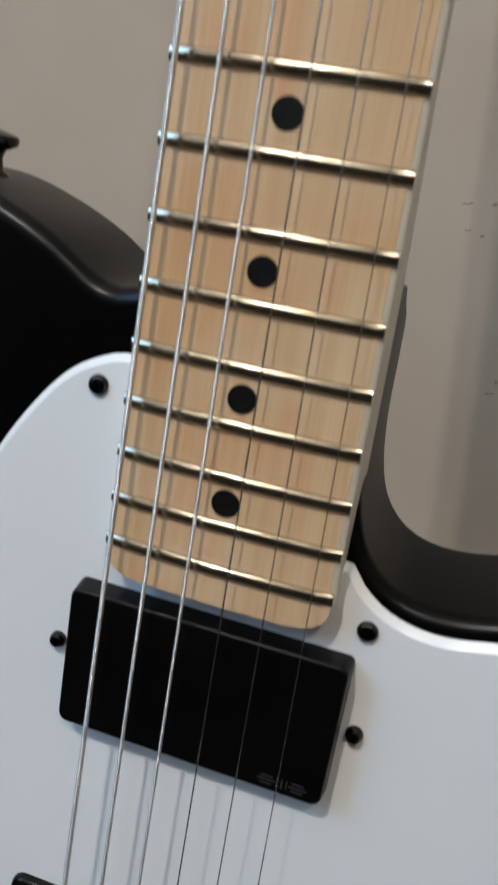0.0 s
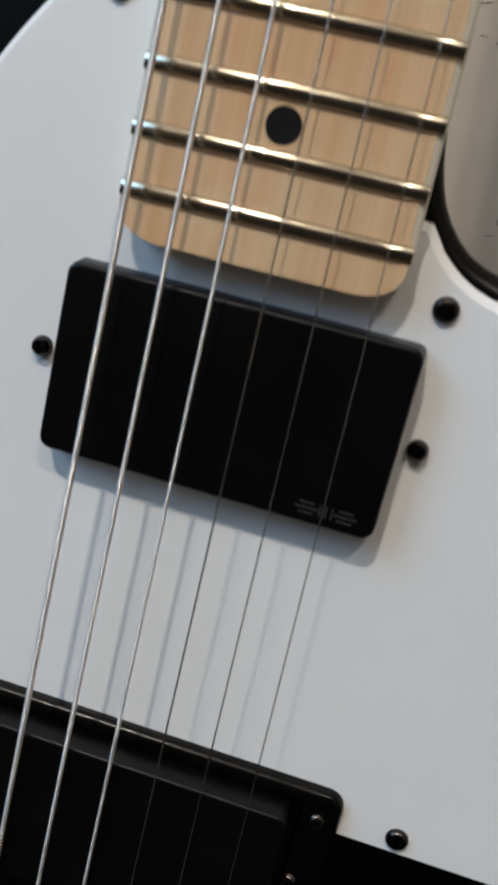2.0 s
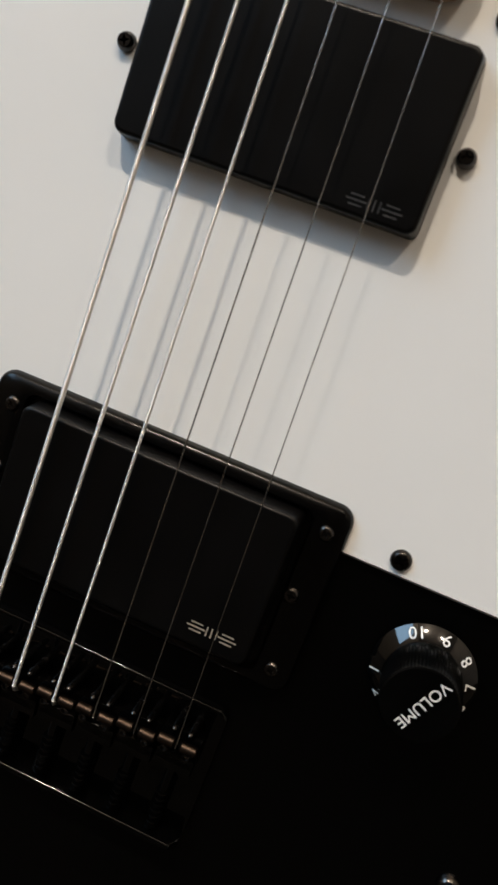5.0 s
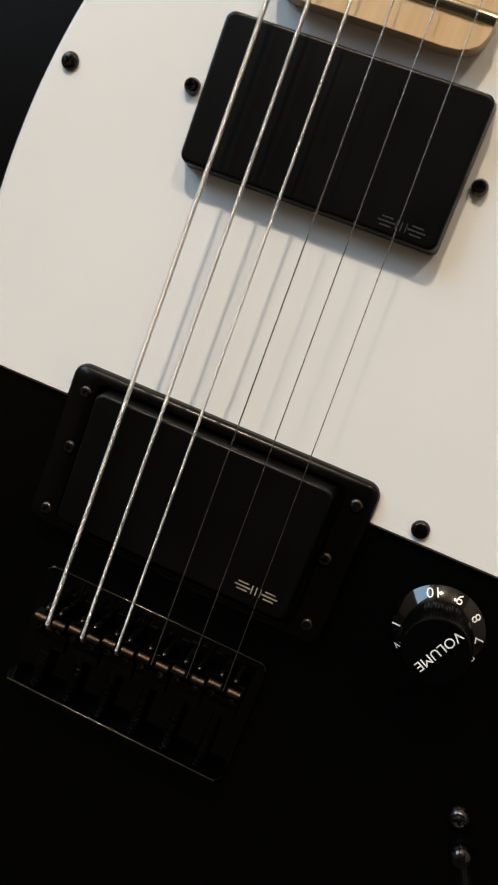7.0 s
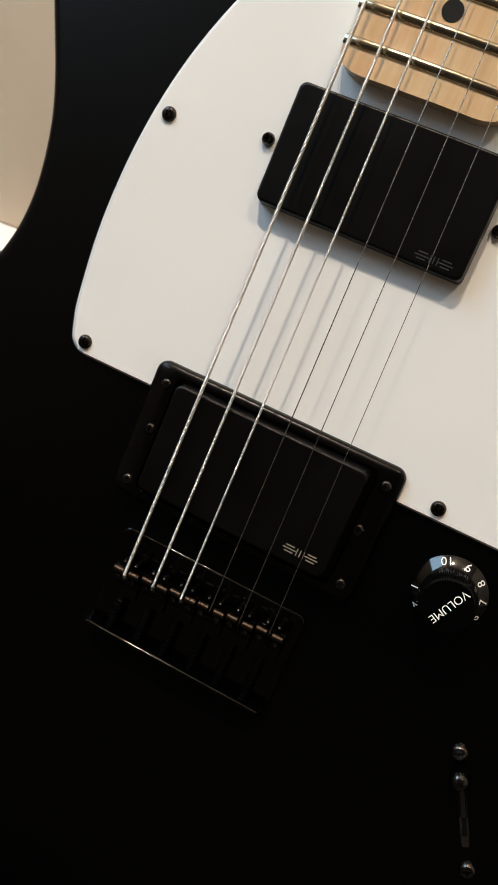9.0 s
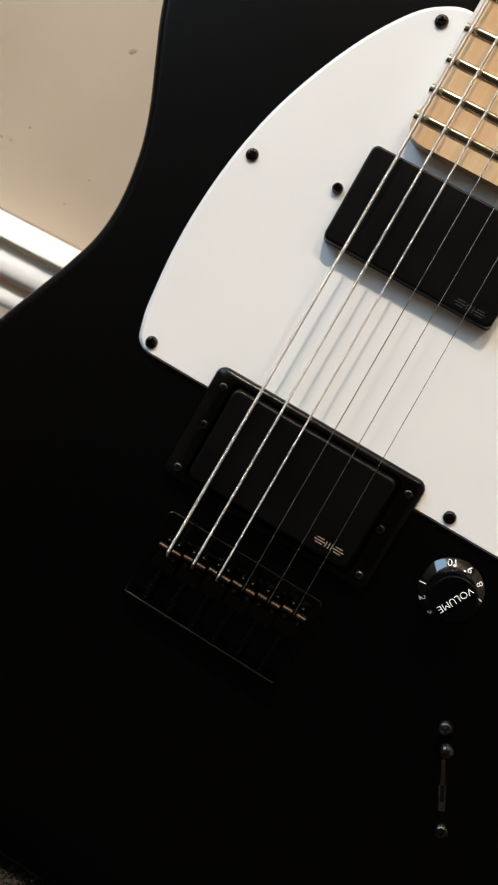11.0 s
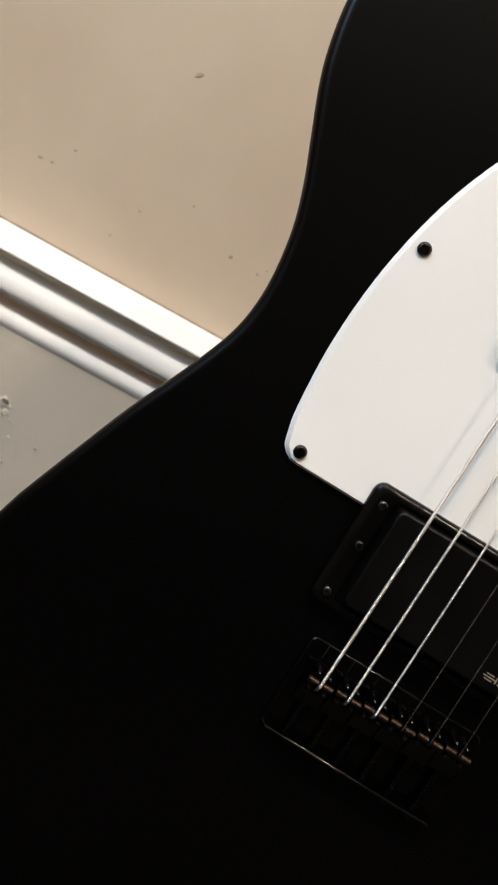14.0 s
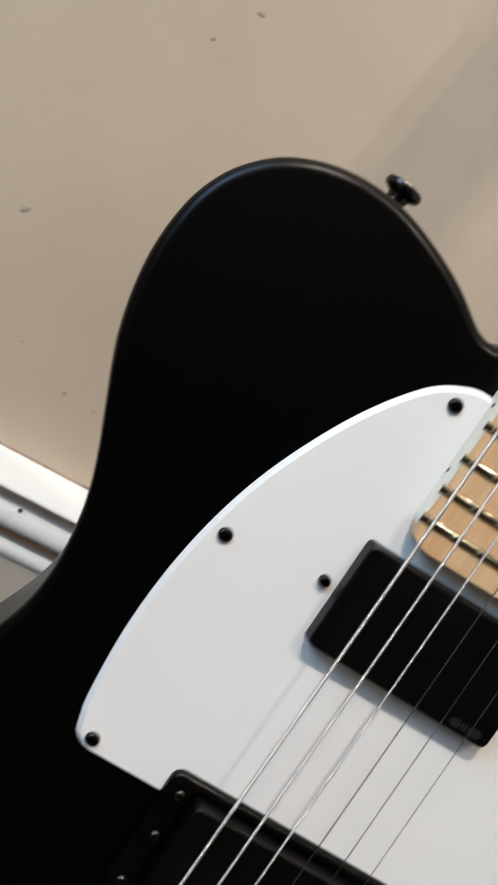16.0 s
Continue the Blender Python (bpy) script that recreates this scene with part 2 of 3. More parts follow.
def lathe(bm, profile, n=32, m=None):
    """Turns (radius, height) pairs about z."""
    loops = []
    for r, z in profile:
        loop = []
        for i in range(n):
            a = 2 * math.pi * i / n
            loop.append(Vector((r * math.cos(a), r * math.sin(a), z)))
        loops.append(loop)
    if m:
        loops = [[m @ p for p in loop] for loop in loops]
    loft(bm, loops)


def round_rect(w, h, r, n=5, cx=0.0, cy=0.0):
    pts = []
    for sx, sy, a0 in ((1, 1, 0), (-1, 1, 90), (-1, -1, 180), (1, -1, 270)):
        for i in range(n + 1):
            a = radians(a0 + 90 * i / n)
            pts.append((cx + sx * (w / 2 - r) + r * math.cos(a), cy + sy * (h / 2 - r) + r * math.sin(a)))
    # a point close to each end of the straight sides keeps their shading straight
    out = []
    for i, p in enumerate(pts):
        out.append(p)
        if i % (n + 1) == n:
            q = pts[(i + 1) % len(pts)]
            out += [(p[0] + (q[0] - p[0]) * k, p[1] + (q[1] - p[1]) * k) for k in (0.04, 0.96)]
    return out


def inset(points, d):
    """A closed loop of 2D points moved inwards (they run anticlockwise)."""
    out, n = [], len(points)
    for i in range(n):
        a, b = Vector(points[i - 1]), Vector(points[(i + 1) % n])
        t = (b - a).normalized()
        out.append((points[i][0] - t.y * d, points[i][1] + t.x * d))
    return out


def smooth_loop(points, step):
    """A closed Catmull-Rom curve through the points, resampled evenly."""
    pts, n, fine = [Vector(p) for p in points], len(points), []
    for i in range(n):
        p0, p1, p2, p3 = (pts[(i + j - 1) % n] for j in range(4))
        for s in range(12):
            u = s / 12
            fine.append(0.5 * (2 * p1 + (p2 - p0) * u + (2 * p0 - 5 * p1 + 4 * p2 - p3) * u * u + (3 * p1 - p0 - 3 * p2 + p3) * u**3))
    lengths = [(fine[(i + 1) % len(fine)] - fine[i]).length for i in range(len(fine))]
    count = max(8, int(sum(lengths) / step))
    gap, out, run, i = sum(lengths) / count, [], 0.0, 0
    for c in range(count):
        want = c * gap
        while run + lengths[i] < want:
            run += lengths[i]
            i += 1
        out.append(tuple(fine[i].lerp(fine[(i + 1) % len(fine)], (want - run) / max(lengths[i], 1e-9))))
    return out


def slab(bm, outline, z0, z1, radius, steps=4, bottom_radius=0.0):
    """A plate of an outline with rounded upper (and lower) edges."""
    loops = []
    if bottom_radius:
        for s in range(steps):
            a = radians(90 * s / steps)
            loops.append((bottom_radius * (1 - math.sin(a)), z0 + bottom_radius * (1 - math.cos(a))))
    loops.append((0.0, z0 + bottom_radius))
    for s in range(steps + 1):
        a = radians(90 * s / steps)
        loops.append((radius * (1 - math.cos(a)), z1 - radius * (1 - math.sin(a))))
    loops.append((radius * 1.1, z1))
    loft(bm, [[(x, y, z) for x, y in inset(outline, d)] for d, z in loops])


def tube(bm, a, b, r, n=12):
    a, b = Vector(a), Vector(b)
    m = Matrix.Translation(a) @ (b - a).to_track_quat("Z", "Y").to_matrix().to_4x4()
    h = (b - a).length
    lathe(bm, [(r, 0), (r, h)], n, m)


def wound(bm, a, b, r, wire, n=10):
    """A string wound with round wire: one ridge a turn."""
    a, b = Vector(a), Vector(b)
    m = Matrix.Translation(a) @ (b - a).to_track_quat("Z", "Y").to_matrix().to_4x4()
    turns = int((b - a).length / wire)
    ring = [(math.cos(2 * math.pi * i / n), math.sin(2 * math.pi * i / n)) for i in range(n)]
    loops = []
    for t in range(turns):
        for f in (0.0, 0.18, 0.5, 0.82):
            u = (f - 0.5) * 2
            rr = r - wire / 2 * (1 - math.sqrt(max(0.0, 1 - 0.78 * u * u)))
            loops.append([m @ Vector((rr * c, rr * d, (t + f) * wire)) for c, d in ring])
    loft(bm, loops)


def lettering(text, size, depth=0.00004):
    """A mesh of a text in the built-in font, centred, lying in the xy plane."""
    cu = bpy.data.curves.new("lettering", "FONT")
    cu.body, cu.size, cu.align_x, cu.align_y, cu.extrude, cu.resolution_u = text, size, "CENTER", "CENTER", depth, 3
    ob = new("lettering", cu)
    me = bpy.data.meshes.new_from_object(ob.evaluated_get(bpy.context.evaluated_depsgraph_get()))
    bpy.data.objects.remove(ob)
    bpy.data.curves.remove(cu)
    me.materials.clear()
    return me


def screw_mesh(name, radius, height, material):
    """A domed cross-head screw, its foot at z = 0."""
    bm = bmesh.new()
    n, loops = 24, []
    profile = [(radius, 0), (radius, height * 0.25), (radius * 0.93, height * 0.55), (radius * 0.8, height * 0.85), (radius * 0.68, height)]
    for r, z in profile:
        loops.append([(r * math.cos(2 * math.pi * i / n), r * math.sin(2 * math.pi * i / n), z) for i in range(n)])
    # cross recess: the innermost ring turns into a plus-shaped hollow
    star = []
    for i in range(n):
        a = 2 * math.pi * i / n
        wide = min(abs(math.sin(2 * a)), 1.0)
        star.append((radius * (0.62 - 0.42 * wide) * math.cos(a), radius * (0.62 - 0.42 * wide) * math.sin(a)))
    loops.append([(x, y, height) for x, y in star])
    loops.append([(x * 0.85, y * 0.85, height * 0.35) for x, y in star])
    loft(bm, loops)
    return finish(name, bm, material)


# ---------------------------------------------------------------- the room
FLOOR = 0.0
def room():
    bm = bmesh.new()
    box_into(bm, (LEFT - 0.1, FRONT - 0.1, -0.1), (RIGHT + 0.1, BACK + 0.1, FLOOR))
    structure("floor", bm, CARPET, "dark grey-brown flecked carpet on the floor", "carpet")
    bm = bmesh.new()
    box_into(bm, (LEFT - 0.1, FRONT - 0.1, TOP), (RIGHT + 0.1, BACK + 0.1, TOP + 0.1))
    structure("ceiling", bm, CEILING, "plain dull brown ceiling", "ceiling")
    bm = bmesh.new()
    box_into(bm, (LEFT, BACK, FLOOR), (RIGHT, BACK + 0.1, TOP))
    wall = structure("wall_north", bm, WALL, "beige painted plaster wall with small scuffs", "wall")
    # unseen closing wall, made near-black so the glossy black parts reflect dark
    bm = bmesh.new()
    box_into(bm, (LEFT, FRONT - 0.1, FLOOR), (RIGHT, FRONT, TOP))
    structure("wall_south", bm, DARK_WALL, "plain unseen wall, near-black to keep reflections dark", "wall")
    bm = bmesh.new()
    box_into(bm, (RIGHT, FRONT - 0.1, FLOOR), (RIGHT + 0.1, BACK + 0.1, TOP))
    structure("wall_east", bm, ROOM_WALL, "plain brown-grey painted wall", "wall")
    bm = bmesh.new()
    y0, y1, z0, z1 = WIN_Y - WIN_W / 2, WIN_Y + WIN_W / 2, WIN_Z - WIN_H / 2, WIN_Z + WIN_H / 2
    for lo, hi in (((FRONT - 0.1, FLOOR), (y0, TOP)), ((y1, FLOOR), (BACK + 0.1, TOP)), ((y0, FLOOR), (y1, z0)), ((y0, z1), (y1, TOP))):
        box_into(bm, (LEFT - 0.1, *lo), (LEFT, *hi))
    structure("wall_west", bm, ROOM_WALL, "plain brown-grey painted wall with a window opening", "wall")
    return wall


def carpet_pile():
    """Short tufts of the carpet in front of the guitar's foot."""
    rnd = random.Random(4)
    verts, faces = [], []
    for i in range(60000):
        x, y = rnd.uniform(-0.32, 0.06), rnd.uniform(-0.12, BACK - 0.0235)
        h, r, a = rnd.uniform(0.0015, 0.004), rnd.uniform(0.0003, 0.0006), rnd.uniform(0, 6.28)
        dx, dy, k = rnd.uniform(-0.0014, 0.0014), rnd.uniform(-0.0014, 0.0014), len(verts)
        verts += [(x + r * math.cos(a + j * 2.094), y + r * math.sin(a + j * 2.094), 0.0) for j in range(3)]
        verts += [(x + dx + 0.5 * r * math.cos(a + j * 2.094), y + dy + 0.5 * r * math.sin(a + j * 2.094), h) for j in range(3)]
        faces += [(k + j, k + (j + 1) % 3, k + 3 + (j + 1) % 3, k + 3 + j) for j in range(3)] + [(k + 3, k + 4, k + 5)]
    me = bpy.data.meshes.new("carpet_pile")
    me.from_pydata(verts, [], faces)
    me.materials.append(CARPET)
    tagged(new("carpet_pile", me), "dark flecked carpet pile", "carpet", kind="stuff")


def skirting():
    """Moulded skirting: a sloped cap, a cove, a round, a bead and the plain board below."""
    cap = [(0.0, 0.1787), (0.0034, 0.1787), (0.0050, 0.1783), (0.0062, 0.1776), (0.0242, 0.1724), (0.0251, 0.1718), (0.0255, 0.1708), (0.0251, 0.1699), (0.0230, 0.1689), (0.0212, 0.1672), (0.0203, 0.1650),
           (0.0203, 0.1630), (0.0210, 0.1612), (0.0225, 0.1593), (0.0242, 0.1572), (0.0255, 0.1548), (0.0262, 0.1522), (0.0263, 0.1500), (0.0257, 0.1481), (0.0243, 0.1465), (0.0222, 0.1452), (0.0206, 0.1436),
           (0.0200, 0.1415), (0.0202, 0.1396), (0.0211, 0.1380), (0.0225, 0.1364), (0.0237, 0.1347), (0.0245, 0.1328), (0.0246, 0.1310), (0.0242, 0.1293), (0.0236, 0.1276), (0.0, 0.1276)]
    bm = bmesh.new()
    loft(bm, [[(x, BACK - p, z) for p, z in cap] for x in (LEFT, RIGHT)])
    ob = structure("baseboard_moulding", bm, GLOSS_WHITE, "glossy cream-white moulded top of a skirting board", "skirting")
    # a thin brown line where the cap meets the wall
    bm = bmesh.new()
    loft(bm, [[(x, BACK - p, z) for p, z in ((0.0, 0.1786), (0.0012, 0.1787), (0.0009, 0.1790), (0.0004, 0.1793), (0.0, 0.1796))] for x in (LEFT, RIGHT)])
    part("cap_edge_line", bm, DULL_BROWN, ob, "thin brown line along the top edge")
    # brown strips along both grooves: dust plus the warm shade, as colour
    for stuff, run in ((GROOVE_DUST_SHADE, ((0.0230, 0.1689), (0.0212, 0.1672), (0.0203, 0.1650), (0.0203, 0.1630), (0.0207, 0.1618))),
                       (GROOVE_GRIME_SHADE, ((0.0234, 0.1459), (0.0222, 0.1452), (0.0206, 0.1436), (0.0200, 0.1415), (0.0202, 0.1396), (0.0209, 0.1384)))):
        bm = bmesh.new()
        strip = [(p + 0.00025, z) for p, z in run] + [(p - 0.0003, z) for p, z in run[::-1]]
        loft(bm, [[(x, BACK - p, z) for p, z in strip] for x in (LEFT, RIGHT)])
        part("groove_dust_shade", bm, stuff, ob, "brown strip of dust and warm shade in the groove")
    board = [(0.0, 0.1276), (0.02345, 0.1276), (0.0227, 0.1215), (0.0227, 0.008), (0.0217, 0.007), (0.0, 0.007)]
    bm = bmesh.new()
    loft(bm, [[(x, BACK - p, z) for p, z in board] for x in (LEFT, RIGHT)])
    structure("baseboard", bm, BOARD, "chipped grey-beige painted skirting board", "skirting")
    return ob


def blob(bm, cx, cz, w, h, y, turn=0.0, seed=0, depth=0.00012):
    """A small ragged flat mark on an upright surface that faces -y."""
    rnd = random.Random(seed)
    n, c, s = 14, math.cos(radians(turn)), math.sin(radians(turn))
    rim = []
    for i in range(n):
        a, k = 2 * math.pi * i / n, rnd.uniform(0.6, 1.1)
        u, v = w / 2 * k * math.cos(a), h / 2 * k * math.sin(a)
        rim.append((cx + u * c - v * s, cz + u * s + v * c))
    loft(bm, [[(x, y, z) for x, z in rim], [(cx + (x - cx) * 0.8, y - depth, cz + (z - cz) * 0.8) for x, z in rim]])


def marks(wall):
    spots = [(-0.2405, 0.2352, 0.0024, 0.002, 0), (-0.2032, 0.2014, 0.0022, 0.0018, 20), (-0.116, 0.224, 0.0022, 0.0018, 10), (-0.1347, 0.2253, 0.0034, 0.0026, 40),
             (-0.193, 0.2225, 0.0024, 0.0016, 0), (-0.1946, 0.3037, 0.0062, 0.0030, 30), (0.0559, 0.3763, 0.005, 0.0012, 10), (0.0582, 0.3657, 0.0035, 0.0016, 0),
             (0.0642, 0.364, 0.0022, 0.0018, 0), (0.0834, 0.3005, 0.0016, 0.003, 0), (0.0817, 0.2945, 0.005, 0.0012, 12), (-0.1404, 0.4385, 0.0045, 0.003, 0),
             (-0.1538, 0.4187, 0.003, 0.0025, 30), (-0.2572, 0.2218, 0.0042, 0.0022, 0), (-0.25, 0.2225, 0.0028, 0.0018, 0), (-0.112, 0.2285, 0.0018, 0.0014, 0),
             (0.0662, 0.3772, 0.003, 0.002, 50), (-0.1665, 0.2405, 0.0022, 0.0015, 0)]
    for i, (x, z, w, h, a) in enumerate(spots):
        bm = bmesh.new()
        blob(bm, x, z, w, h, BACK, a, i)
        part("scuff", bm, DIRT, wall)


def chip_and_nail():
    """A flaked patch on the skirting board and a filled nail hole in its moulding."""
    board, moulding = bpy.data.objects["baseboard"], bpy.data.objects["baseboard_moulding"]
    # the chip's dark hole is a flat brown patch that stands for depth
    for i, (x, z, w, h, a, stuff) in enumerate(((-0.2185, 0.0762, 0.0125, 0.0088, -20, PLASTER), (-0.2178, 0.0778, 0.0070, 0.0036, -15, DULL_BROWN), (-0.2150, 0.0712, 0.0075, 0.0036, -30, PLASTER), (-0.2165, 0.0692, 0.0055, 0.0012, -30, DIRT),
                                                 (-0.1892, 0.0578, 0.003, 0.0022, -30, DIRT), (-0.188, 0.0562, 0.0022, 0.0014, 10, PLASTER), (-0.2265, 0.06, 0.0024, 0.0012, 0, DIRT), (-0.2075, 0.056, 0.0035, 0.0014, -35, PLASTER), (-0.205, 0.0375, 0.002, 0.0016, 0, DIRT), (-0.1333, 0.1081, 0.0018, 0.0016, 0, DIRT), (-0.1523, 0.076, 0.002, 0.0014, 20, DIRT), (-0.2105, 0.0668, 0.004, 0.0012, -28, PLASTER))):
        bm = bmesh.new()
        blob(bm, x + 0.0027, z + 0.0056, w, h, BACK - 0.0227, a, 40 + i, 0.0003 if stuff is PLASTER else 0.0005)
        part("paint_chip", bm, stuff, board)
    turn = pose(0, 0, 0, 55, 0, 0)
    rnd = random.Random(9)
    for x, z, out, size in ((-0.1252, 0.1588, 0.0228, 0.0026), (-0.1226, 0.1577, 0.0237, 0.0018), (-0.1276, 0.1578, 0.0237, 0.0013)):
        bm = bmesh.new()
        rows = [[(size * k * rnd.uniform(0.8, 1.15) * math.cos(0.45 * i), size * k * rnd.uniform(0.8, 1.15) * math.sin(0.45 * i), h) for i in range(14)] for k, h in ((1.0, -0.0004), (0.7, 0.00025), (0.35, 0.00035))]
        loft(bm, rows)
        part("nail_filler", bm, GLOSS_WHITE, moulding, "rough painted filler round a nail hole", at=Matrix.Translation((x, BACK - out, z)) @ turn)
    bm = bmesh.new()
    lathe(bm, [(0.0014, -0.0010), (0.0014, 0.0003), (0.0010, 0.0004), (0.0004, 0.0001)], 12, Matrix.Translation((-0.1240, BACK - 0.0226, 0.1599)) @ turn)
    part("nail_head", bm, RUST, moulding, "rusty sunk nail head")


# ---------------------------------------------------------------- the guitar
# Guitar frame: x across (treble side +), y from the saddles to the nut, z out of the face; metres.
SCALE = 0.6477
GUITAR = Matrix(((0.994945, 0.041198, -0.091578, 0.0), (-0.099439, 0.277195, -0.955654, 0.0), (-0.013987, 0.959930, 0.279890, 0.1675), (0, 0, 0, 1)))
BOARD_Z, GUARD_Z = 0.0095, 0.0023


def mm(points):
    return [(x / 1000, y / 1000) for x, y in points]


BODY_BASS = [(-20, 246), (-31, 240), (-40.2, 239.2), (-53.2, 246.9), (-61.7, 251.0), (-70.3, 254.2), (-78.2, 256.6), (-87.2, 258.2), (-97.8, 258.4), (-107.4, 256.8), (-116, 253.8),
             (-123.4, 249.6), (-129.8, 243.7), (-135.2, 236.4), (-139.2, 227), (-141.2, 216.9), (-141.7, 205.4), (-140.6, 193.9), (-138, 181.4), (-134.4, 170.5), (-128.3, 156),
             (-122.1, 141), (-117.7, 127), (-115.3, 112), (-114.9, 99), (-116.8, 86), (-121.8, 72), (-128.8, 56), (-135.6, 41), (-143.4, 21), (-150.7, 2), (-155, -10), (-160, -29), (-163, -50),
             (-162.5, -75), (-157, -100), (-146, -122), (-128, -140), (-103, -153), (-73, -159.7), (-36, -160.8), (0, -160.8)]
BODY_TREBLE = [(36, -160.8), (73, -159.5), (103, -152.5), (128, -139), (147, -120), (158, -98), (163, -73), (163, -48), (159, -25), (150, -2), (140, 20), (130, 42), (121.5, 65), (116, 85), (114, 103),
               (115.5, 122), (119.5, 140), (123, 158), (124.5, 176), (122.5, 193), (115.5, 204.5), (106, 207), (97, 203), (86, 194.5), (74, 186.8), (61, 182.4), (49, 181.2), (39.8, 183.6),
               (33.6, 189), (30.2, 195.5), (28.2, 204), (27, 216), (26.6, 232), (25.6, 243), (20, 249)]
GUARD = [(-28.6, 224.6), (-36.4, 222.9), (-46.4, 216.3), (-57.4, 202), (-66.8, 184.8), (-75, 165), (-80.6, 144.5), (-84, 122), (-85, 98), (-83.4, 74), (-81.6, 65), (-80, 60.2), (-75.6, 57),
         (-70, 56.7), (-40, 56.7), (0, 56.8), (46, 56.8), (86, 56.9), (93, 57.6), (97.5, 62), (99.5, 75), (99, 100), (102, 125), (105, 150), (103.5, 168), (97, 178.5), (88, 182), (76, 180.8),
         (64, 178.6), (55, 176.8), (47, 177), (39.5, 179.4), (33.6, 183.8), (30, 188.4), (24, 190), (0, 205), (-22, 222)]


def fret_y(n):
    return SCALE * 2 ** (-n / 12)


def half_width(y):
    return 0.0214 + (SCALE - y) * (0.0282 - 0.0214) / (SCALE - 0.170)


def axis_x(y):
    """The neck sits a third of a degree askew in its pocket."""
    return 0.0003 - 0.006 * (y - 0.2)


def crown(x):
    """Drop of the fingerboard's curved surface at x."""
    return x * x / (2 * 0.32)


def guitar_body(g):
    bm = bmesh.new()
    slab(bm, smooth_loop(mm(BODY_BASS + BODY_TREBLE), 0.0035), -0.045, 0.0, 0.0042, 8, 0.0044)
    return part("body", bm, SATIN_BLACK, g, "satin black slab guitar body with rounded edges", sharp=50)


def guitar_neck(g):
    """One-piece maple neck: curved fingerboard, square heel, round back."""
    stations = [(0.1730, 0.0185), (0.1733, 0.0215), (0.1742, 0.0242), (0.1757, 0.0262), (0.1778, 0.0272), (0.1805, 0.0277)]
    stations += [(y, half_width(y)) for y in (0.1812, 0.1818, 0.186, 0.195, 0.215, 0.235, 0.25, 0.262, 0.275, 0.29, 0.32, 0.36, 0.42, 0.5, 0.58, SCALE + 0.004)]
    loops = []
    for y, w in stations:
        round_back = min(1.0, max(0.0, (y - 0.245) / 0.05))
        deep = 0.0255 - 0.004 * round_back
        pts = []
        roll = min(0.0016, 0.35 * max(0.0, y - 0.1795) + 0.0004)
        rim = ((0.0, 0.0), (roll * 0.12, roll * 0.5), (roll * 0.45, roll * 0.82), (roll, roll))
        inner = [w - roll - 2 * (w - roll) * i / 10 for i in range(1, 10)]
        for x, drop in [(w - a, b - roll) for a, b in rim] + [(x, 0.0) for x in inner] + [(-w + a, b - roll) for a, b in rim[::-1]]:
            pts.append((x + axis_x(y), y, BOARD_Z - 0.0002 - crown(x) + drop))
        for i in range(1, 14):
            a = math.pi * i / 14
            power = 2.0 / (9.0 - 5.6 * round_back)
            cx, sz = abs(math.cos(a)) ** power, math.sin(a) ** power
            pts.append((-w * cx * (1 if math.cos(a) > 0 else -1) + axis_x(y), y, BOARD_Z - 0.003 - (deep - 0.003) * sz))
        loops.append(pts)
    bm = bmesh.new()
    loft(bm, loops)
    neck = part("neck", bm, PALE_MAPLE, g, "pale satin maple neck with rolled edges", sharp=30)
    # the playing face, more amber than the sides; its end stands free over the guard
    bm, loops = bmesh.new(), []
    for y, w in stations:
        half = w - min(0.0015, max(-0.0001, 0.35 * (y - 0.1800)))
        deep = 0.0003 if y > 0.1815 else 0.0066
        loops.append([(x + axis_x(y), y - (0.0001 if y < 0.1815 else 0.0), BOARD_Z - crown(x)) for x in [half - 2 * half * i / 12 for i in range(13)]] +
                     [(x + axis_x(y), y - (0.0001 if y < 0.1815 else 0.0), BOARD_Z - crown(x) - deep) for x in [-half + 2 * half * i / 12 for i in range(13)]])
    loft(bm, loops)
    part("fingerboard", bm, MAPLE, neck, "amber maple playing face", sharp=30)
    for n in (9, 12, 15, 17, 19, 21):
        y = (fret_y(n) + fret_y(n - 1)) / 2
        bm = bmesh.new()
        lathe(bm, [(0.0009, -0.0005), (0.0009, 0.00012)], 14, Matrix.Translation((axis_x(y) - half_width(y), y, BOARD_Z - 0.0044)) @ pose(0, 0, 0, 0, -90, 0))
        part("side_dot", bm, INLAY_BLACK, neck)
    # headstock
    head = [(-21, 645), (-20, 668), (-31, 690), (-34, 720), (-33, 780), (-31, 815), (-20, 830), (0, 826), (12, 812), (18, 800), (15, 780), (8, 720), (14, 690), (20, 668), (21, 645)]
    bm = bmesh.new()
    slab(bm, smooth_loop(mm([(x - 2.5, y) for x, y in head]), 0.005)[::-1], -0.0125, 0.002, 0.002, 3, 0.002)
    part("headstock", bm, MAPLE, g, "maple headstock")
    bm = bmesh.new()
    box_into(bm, (-0.0239, SCALE - 0.0018, 0.004), (0.0187, SCALE + 0.0018, 0.0115))
    part("nut", bm, INLAY_BLACK, g, "black nut")
    for n in range(1, 23):
        y, w = fret_y(n), half_width(fret_y(n)) - 0.0003
        loops = []
        for i in range(17):
            x = -w + 2 * w * i / 16
            k = 1.0 if 0 < i < 16 else 0.55
            x2 = x + axis_x(y)
            loops.append([(x2, y + 0.0016 * math.cos(a), BOARD_Z - crown(x) - 0.0003 + 0.0014 * k * math.sin(a) ** 0.85) for a in [math.pi * j / 10 for j in range(11)]])
        bm = bmesh.new()
        loft(bm, loops)
        part("fret", bm, NICKEL, neck, "rounded nickel-silver fret" if n == 22 else "", sharp=60)
